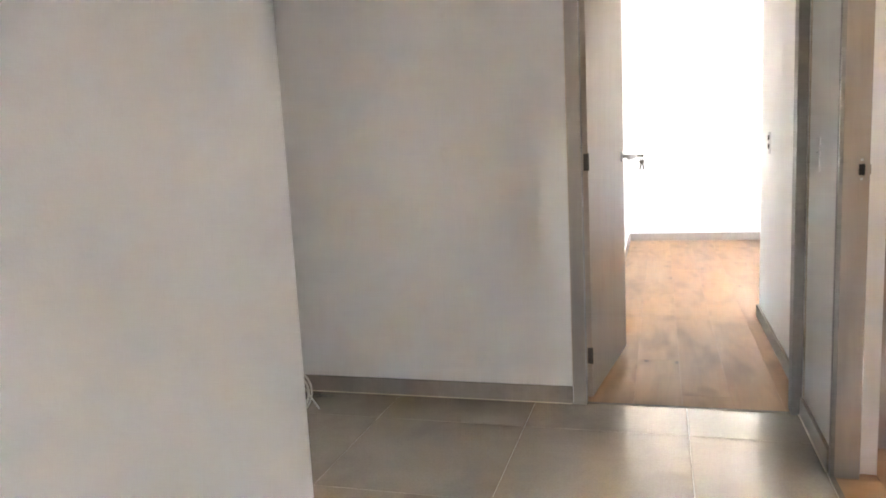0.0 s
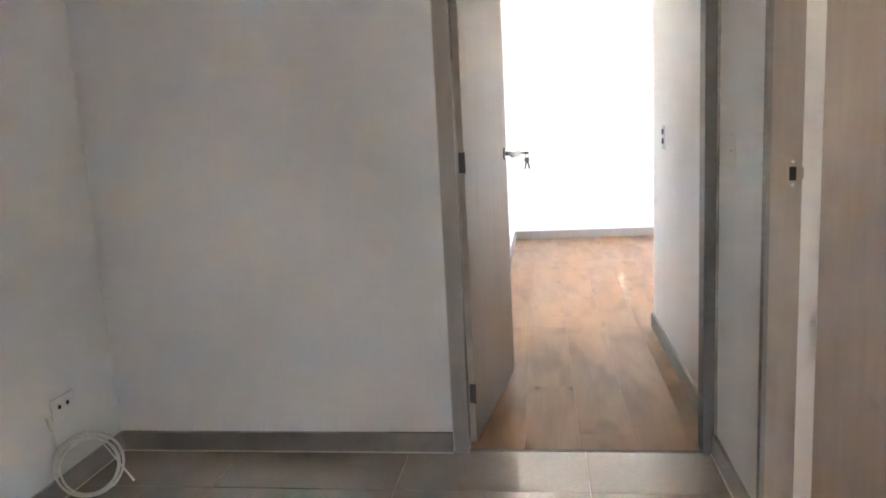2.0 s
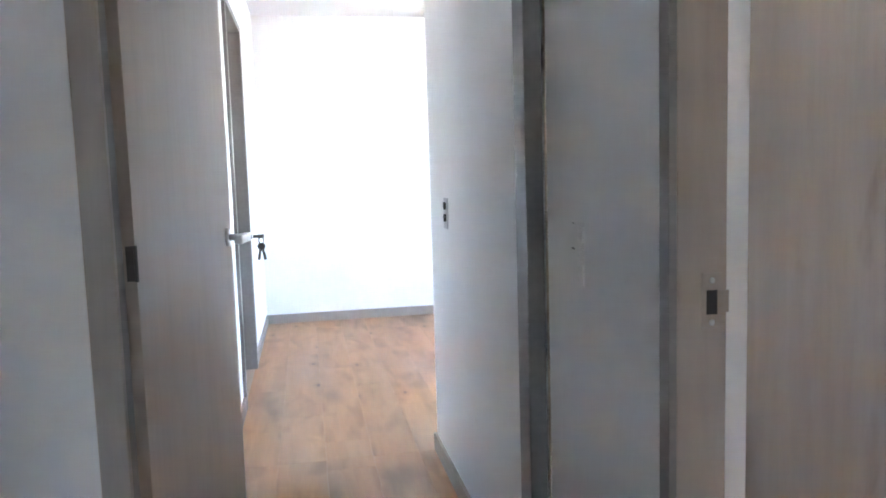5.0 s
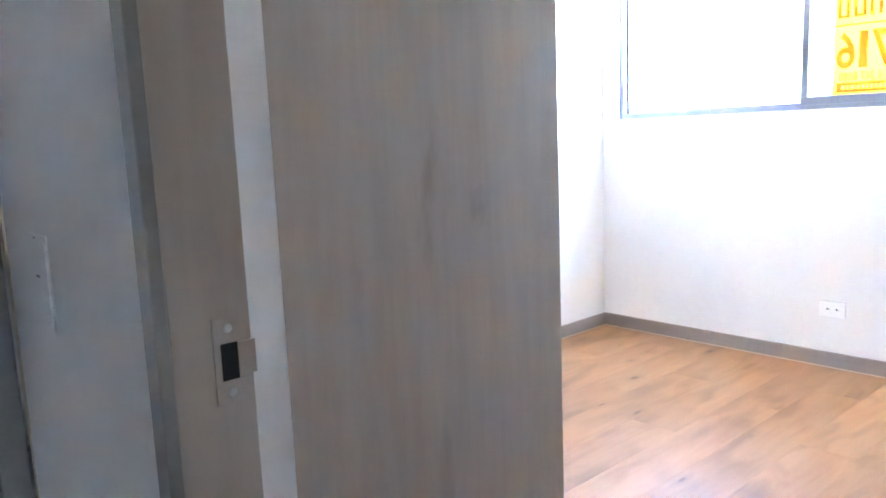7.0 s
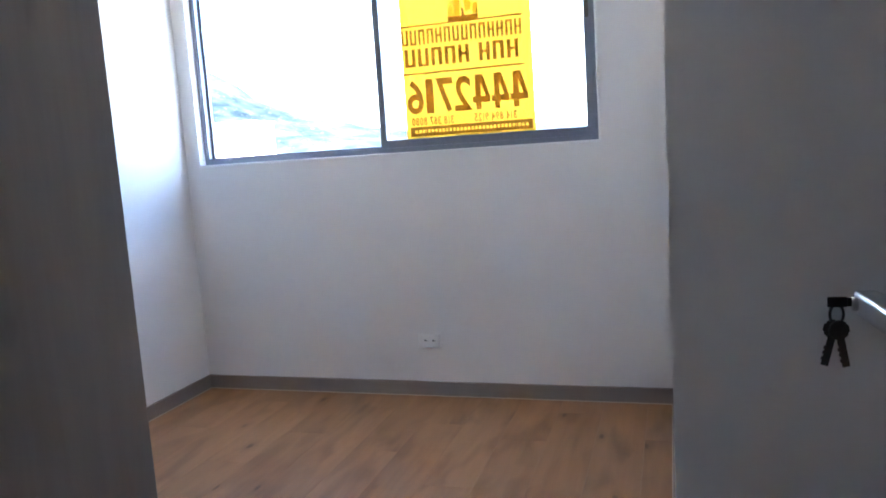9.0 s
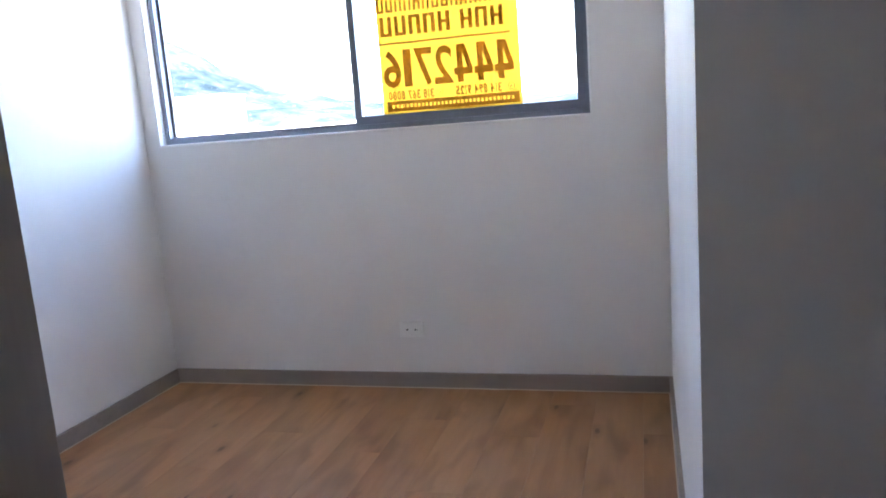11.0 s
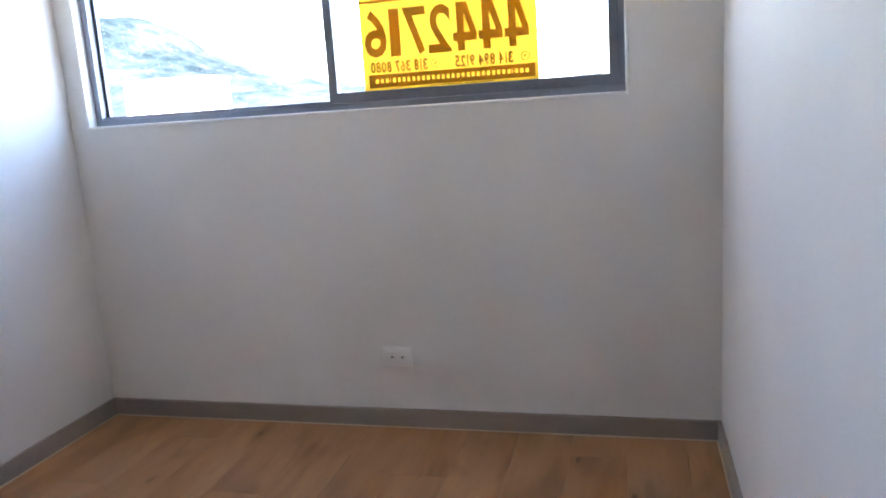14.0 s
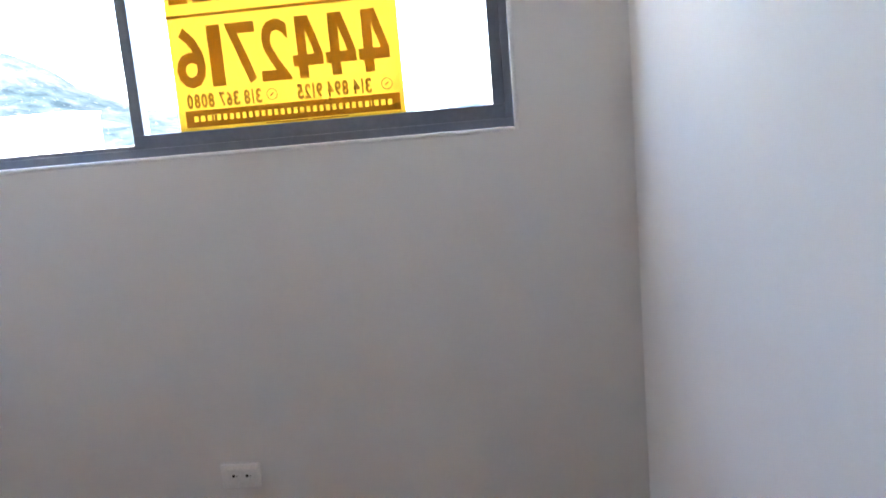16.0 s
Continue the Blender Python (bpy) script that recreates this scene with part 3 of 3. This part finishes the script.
# the web line is left open in the printed band
B_LO, B_HI, B_RIGHT, B_LEFT = 1.2777, 1.3232, -1.844, -1.245
web, y = [(B_RIGHT, B_LEFT, B_LO, B_LO + 0.015), (B_RIGHT, B_LEFT, B_HI - 0.015, B_HI), (B_RIGHT, B_RIGHT + 0.022, B_LO + 0.015, B_HI - 0.015)], B_RIGHT + 0.022
for wide, gap in [(0.012, 0.0065)] * 3 + [(0.003, 0.005)] + [(0.0105, 0.0075)] * 24 + [(0.003, 0.005)] + [(0.0125, 0.0065)] * 3:
    web.append((y + wide, y + wide + gap, B_LO + 0.015, B_HI - 0.015))
    y += gap + wide
web.append((y, B_LEFT, B_LO + 0.015, B_HI - 0.015))
bars("web_band", INK, *web)


def word_bars(name, material, y0, y1, z0, z1, words, depth=-0.001, fill=0.6, cross=True):
    """A line of plain shapes, two uprights and a level bar each; words: how many shapes each word has."""
    pitch = (y1 - y0) / (sum(words) + 0.5 * (len(words) - 1))
    y, rnd = y0, random.Random(11)
    for count in words:
        for k in range(count):
            bm = bmesh.new()
            a, b = y, y + pitch * fill
            if cross:
                t = 0.33 * (b - a)
                print_patch(bm, depth, a, a + t, z0, z1)
                print_patch(bm, depth, b - t, b, z0, z1)
                lv = rnd.choice((0.0, 0.42, 0.84))
                print_patch(bm, depth, a + t, b - t, z0 + lv * (z1 - z0), z0 + (lv + 0.16) * (z1 - z0))
            else:
                print_patch(bm, depth, a, b, z0, z1)
            part(name, bm, material, sign)
            y += pitch
        y += 0.5 * pitch


word_bars("name_bar", INK, -1.811, -1.221, 1.707, 1.778, [14], fill=0.78)
word_bars("name_bar", INK, -1.792, -1.227, 1.606, 1.689, [3, 5], fill=0.8)
bars("small_print", INK, (-1.7, -1.6, 1.272, 1.275), (-1.585, -1.47, 1.272, 1.275))
for y in (-1.812, -1.495):
    bm = bmesh.new()
    for i in range(18):
        a, b = 2 * math.pi * i / 18, 2 * math.pi * (i + 1) / 18
        rod(bm, (-0.001, y + 0.0145 * math.sin(a), 1.349 + 0.0145 * math.cos(a)), (-0.001, y + 0.0145 * math.sin(b), 1.349 + 0.0145 * math.cos(b)), 0.0012, sides=6)
    rod(bm, (-0.001, y - 0.004, 1.353), (-0.001, y + 0.005, 1.345), 0.0022, sides=6)
    part("telephone_mark", bm, INK, sign)
bars("skyline_mark", INK, (-1.612, -1.465, 1.797, 1.82), (-1.546, -1.532, 1.82, 1.853))
bars("skyline_mark", PALE_INK, (-1.493, -1.468, 1.82, 1.878), (-1.528, -1.497, 1.82, 1.94), (-1.58, -1.55, 1.838, 1.93), (-1.61, -1.584, 1.82, 1.873))


# ---- sockets and switches ----
so = thing("wall_socket", "white plastic double socket on the window wall", "socket", (0, -1.289, 0.281))
part("cover_plate", boxes((-0.012, 0, -0.058, 0.058, -0.037, 0.037), bevel=0.004), PLASTIC, so)
part("insert", boxes((-0.0135, -0.011, -0.042, 0.042, -0.02, 0.02), bevel=0.0015), PLASTIC, so)
for y in (-0.02, 0.02):
    part("pin_hole", rod(bmesh.new(), (-0.0128, y, 0.001), (-0.0142, y, 0.001), 0.0042, sides=14), BLACK, so)
    part("pin_hole", rod(bmesh.new(), (-0.0128, y - 0.009, 0.0), (-0.014, y - 0.009, 0.0), 0.0018, sides=10), BLACK, so)

sw = thing("switch_box", "open switch box with two dark modules on white wall", "switch", (R1R, -0.258, 1.013))
part("mounting_plate", boxes((-0.004, 0, -0.034, 0.034, -0.056, 0.056), bevel=0.0015), plain("zinc_plate", (0.5, 0.5, 0.5), 0.4, 0.7), sw, "bare metal mounting plate")
for z in (0.014, -0.03):
    part("switch_module", boxes((-0.009, -0.004, -0.016, 0.016, z, z + 0.026), bevel=0.002), BLACK, sw, "dark switch module")
part("screw", rod(bmesh.new(), (-0.0035, 0, 0.048), (-0.006, 0, 0.048), 0.004), STEEL, sw)

sb = thing("patched_switch_box", "filled and painted switch cut-out on the white wall", "switch", (B0, -1.642, 1.005))
part("cover_plate", boxes((-0.0012, 0, -0.038, 0.038, -0.058, 0.058), bevel=0.001), WALL, sb, "smooth plate painted over")
part("filler_patch", boxes((-0.0022, -0.001, -0.034, -0.01, 0.002, 0.05), bevel=0.0008), PUTTY, sb, "smear of fresh white filler")
part("filler_patch", boxes((-0.0022, -0.001, -0.034, -0.006, -0.054, -0.002), bevel=0.0008), PUTTY, sb, "smear of fresh white filler")
part("filler_ridge", boxes((-0.004, -0.001, -0.0385, -0.034, -0.055, 0.046), bevel=0.0012), PUTTY, sb, "raised ridge of white filler")
part("scratch", boxes((-0.002, -0.0014, 0.004, 0.018, 0.006, 0.0085)), MARK, sb, "small dark scratch")
part("scratch", boxes((-0.002, -0.0014, 0.006, 0.014, 0.053, 0.0542)), MARK, sb)

jk = thing("cable_outlet", "white cable outlet with two dark holes low on wall", "outlet", (LEFT, -1.767, 0.29))
part("cover_plate", boxes((0, 0.006, -0.058, 0.058, -0.037, 0.037), bevel=0.003), WALL, jk)
for y in (-0.022, 0.02):
    part("jack_hole", rod(bmesh.new(), (0.0055, y, 0.004), (0.0072, y, 0.004), 0.0075), BLACK, jk)


def tube(name, points, radius, material, parent):
    cu = bpy.data.curves.new(name, "CURVE")
    cu.dimensions, cu.bevel_depth, cu.bevel_resolution = "3D", radius, 3
    sp_ = cu.splines.new("POLY")
    sp_.points.add(len(points) - 1)
    for p, q in zip(sp_.points, points):
        p.co = (*q, 1)
    tmp = bpy.data.objects.new(name, cu)
    scene.collection.objects.link(tmp)
    bpy.context.view_layer.update()
    me = bpy.data.meshes.new_from_object(tmp.evaluated_get(bpy.context.evaluated_depsgraph_get()))
    bpy.data.objects.remove(tmp)
    me.materials.clear()
    me.materials.append(material)
    for p in me.polygons:
        p.use_smooth = True
    ob = new(name, me)
    ob.parent = parent
    return ob


coil = thing("cable_coil", "loose coil of ivory cable leaning against the skirting", "cable", (-5.410, -1.826, 0.0), 33)
pts = []
for i in range(220):
    a = 2 * math.pi * 3.35 * i / 219 - 0.9
    r = 0.092 + 0.011 * math.sin(0.37 * a + 1.0)
    pts.append((r * math.cos(a), 0.014 * math.sin(a * 0.43) + 0.016 * math.sin(a), 0.11 + r * math.sin(a)))
pts.append((0.125, -0.02, 0.035))
tube("cable", pts, 0.0036, CABLE, coil)
coil_tail = [(-0.102, 0.02, 0.285), (-0.1, 0.03, 0.27), (-0.09, 0.03, 0.23), (-0.085, 0.01, 0.18)]
tube("cable_end", coil_tail, 0.0036, CABLE, coil)


# ---- outside ----
gb = bmesh.new()
n, reach = 24, 9000
for j in range(n + 1):
    for i in range(n + 1):
        gb.verts.new((-4500 + reach * i / n, -4500 + reach * j / n, -32))
gb.verts.ensure_lookup_table()
for j in range(n):
    for i in range(n):
        a = j * (n + 1) + i
        gb.faces.new([gb.verts[k] for k in (a, a + 1, a + n + 2, a + n + 1)])
structure("ground", gb, SOIL, "broad valley floor far below the window")

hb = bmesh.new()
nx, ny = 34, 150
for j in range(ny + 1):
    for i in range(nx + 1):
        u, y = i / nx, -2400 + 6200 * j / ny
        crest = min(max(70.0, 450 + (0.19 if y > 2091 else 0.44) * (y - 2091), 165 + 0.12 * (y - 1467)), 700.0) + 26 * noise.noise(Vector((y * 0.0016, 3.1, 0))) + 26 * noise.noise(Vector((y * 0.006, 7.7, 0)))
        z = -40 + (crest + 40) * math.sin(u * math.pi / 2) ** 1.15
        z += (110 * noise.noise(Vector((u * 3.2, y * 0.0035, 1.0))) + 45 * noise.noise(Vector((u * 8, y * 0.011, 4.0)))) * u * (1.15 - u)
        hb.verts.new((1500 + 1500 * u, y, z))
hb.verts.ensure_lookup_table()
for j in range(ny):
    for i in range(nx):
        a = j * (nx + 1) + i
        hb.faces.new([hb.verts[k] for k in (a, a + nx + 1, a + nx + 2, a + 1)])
structure("backdrop_hill", hb, HILL, "green mountain ridge beyond the valley, bluish haze in its colour")

bd = thing("apartment_block", "white rendered apartment block down in the valley", "building", (190, 0, -32), kind="structure")
part("wall", boxes((0, 13, 114, 141, 0, 45.5), (4, 15, 20, 114, 0, 35.0), bevel=0.15), RENDER, bd, "white rendered facade")
part("roof", boxes((-0.3, 13.3, 113.7, 141.3, 45.5, 46.1), (3.7, 15.3, 19.7, 113.7, 35.0, 35.6)), RENDER, bd)
pane_mesh = mesh_of("far_window", boxes((-0.06, 0.04, -0.8, 0.8, -0.7, 0.7)), PANE_FAR)
for k in range(15):
    for lv in range(3):
        tall = k < 5
        w = new("window", pane_mesh)
        w.parent = bd
        w.location = (0 if tall else 4, 116.5 + 5.4 * k if tall else 24 + 9.2 * (k - 5), (43.0 if tall else 33.0) - 2.9 * lv)


# ---- floors, piece by piece ----
MESHES = {}


def piece(name, x0, x1, y0, y1, thick, material, parent, bevel=0.0012):
    key = (name, round(x1 - x0, 4), round(y1 - y0, 4))
    if key not in MESHES:
        a, b = (x1 - x0) / 2, (y1 - y0) / 2
        c = bevel
        verts = [(-a, -b, -thick), (a, -b, -thick), (a, b, -thick), (-a, b, -thick), (-a, -b, -c), (a, -b, -c), (a, b, -c), (-a, b, -c),
                 (-a + c, -b + c, 0), (a - c, -b + c, 0), (a - c, b - c, 0), (-a + c, b - c, 0)]
        faces = [(8, 9, 10, 11)] + [(k, (k + 1) % 4, (k + 1) % 4 + 4, k + 4) for k in range(4)] + [(k + 4, (k + 1) % 4 + 4, (k + 1) % 4 + 8, k + 8) for k in range(4)]
        me = bpy.data.meshes.new(name)
        me.from_pydata(verts, [], faces)
        me.materials.append(material)
        MESHES[key] = me
    ob = new(name, MESHES[key])
    ob.parent = parent
    ob.location = ((x0 + x1) / 2, (y0 + y1) / 2, 0)
    return ob


def planks(parent, x0, x1, y0, y1, along, material, length=1.29, width=0.193, seed=3):
    rnd = random.Random(seed)
    a0, a1, b0, b1 = (x0, x1, y0, y1) if along == 0 else (y0, y1, x0, x1)
    b = b0
    row = 0
    while b < b1 - 1e-4:
        top = min(b + width, b1)
        a = a0 - length * ((row * 0.37 + rnd.random() * 0.2) % 1.0)
        while a < a1:
            lo, hi = max(a, a0), min(a + length, a1)
            if hi - lo > 0.03:
                g = 0.00015
                if along == 0:
                    piece("plank", lo + g, hi - g, b + g, top - g, 0.012, material, parent, 0.0004)
                else:
                    piece("plank", b + g, top - g, lo + g, hi - g, 0.012, material, parent, 0.0004)
            a += length
        b = top
        row += 1


floor_near = tagged(part("floor_near_bedroom", boxes((B0 + 0.002, 0, NN, 0, -0.0118, -0.0075)), PLANK_X), "honey oak laminate floor of the near bedroom", kind="structure")
planks(floor_near, B1, 0.0, NN, 0.0, 0, PLANK_X)
planks(floor_near, B0 + 0.004, B1, D2B, D2A, 0, PLANK_X, seed=8)
floor_far = tagged(part("floor_far_bedroom", boxes((R1L, 0, A + 0.002, R1F, -0.0118, -0.0075)), PLANK_Y), "honey oak laminate floor of the far bedroom", kind="structure")
planks(floor_far, R1L, R1R, A + 0.02, 0.085, 1, PLANK_Y, seed=5)
planks(floor_far, R1L, 0.0, 0.085, R1F, 1, PLANK_Y, seed=6)
structure("threshold", boxes((D1A, D1B, A + 0.004, A + 0.02, -0.01, 0.0015), (B0 - 0.012, B0 + 0.004, D2B, D2A, -0.01, 0.0015)), plain("dark_threshold", (0.16, 0.12, 0.09), 0.5), "thin dark joint strip between tile and laminate")

floor_hall = tagged(part("floor_passage", boxes((-7.6, B0, -3.0, A + 0.004, -0.0118, -0.002), (-7.6, 0.0, BACK, -3.0, -0.0118, -0.002)), GROUT), "polished taupe porcelain tile floor with pale joints", kind="structure")
STEP, JX, JY, G = 0.61, -4.434, -1.745, 0.0012
for i in range(-6, 8):
    for j in range(-12, 2):
        x0, x1 = max(JX + i * STEP, -7.6), min(JX + (i + 1) * STEP, B0 - 0.014 if j > -3 else 0.0)
        y0, y1 = max(JY + j * STEP, BACK), min(JY + (j + 1) * STEP, A + 0.003)
        if x1 - x0 > 0.02 and y1 - y0 > 0.02:
            piece("tile", x0 + G, x1 - G, y0 + G, y1 - G, 0.01, TILE, floor_hall, 0.0007)
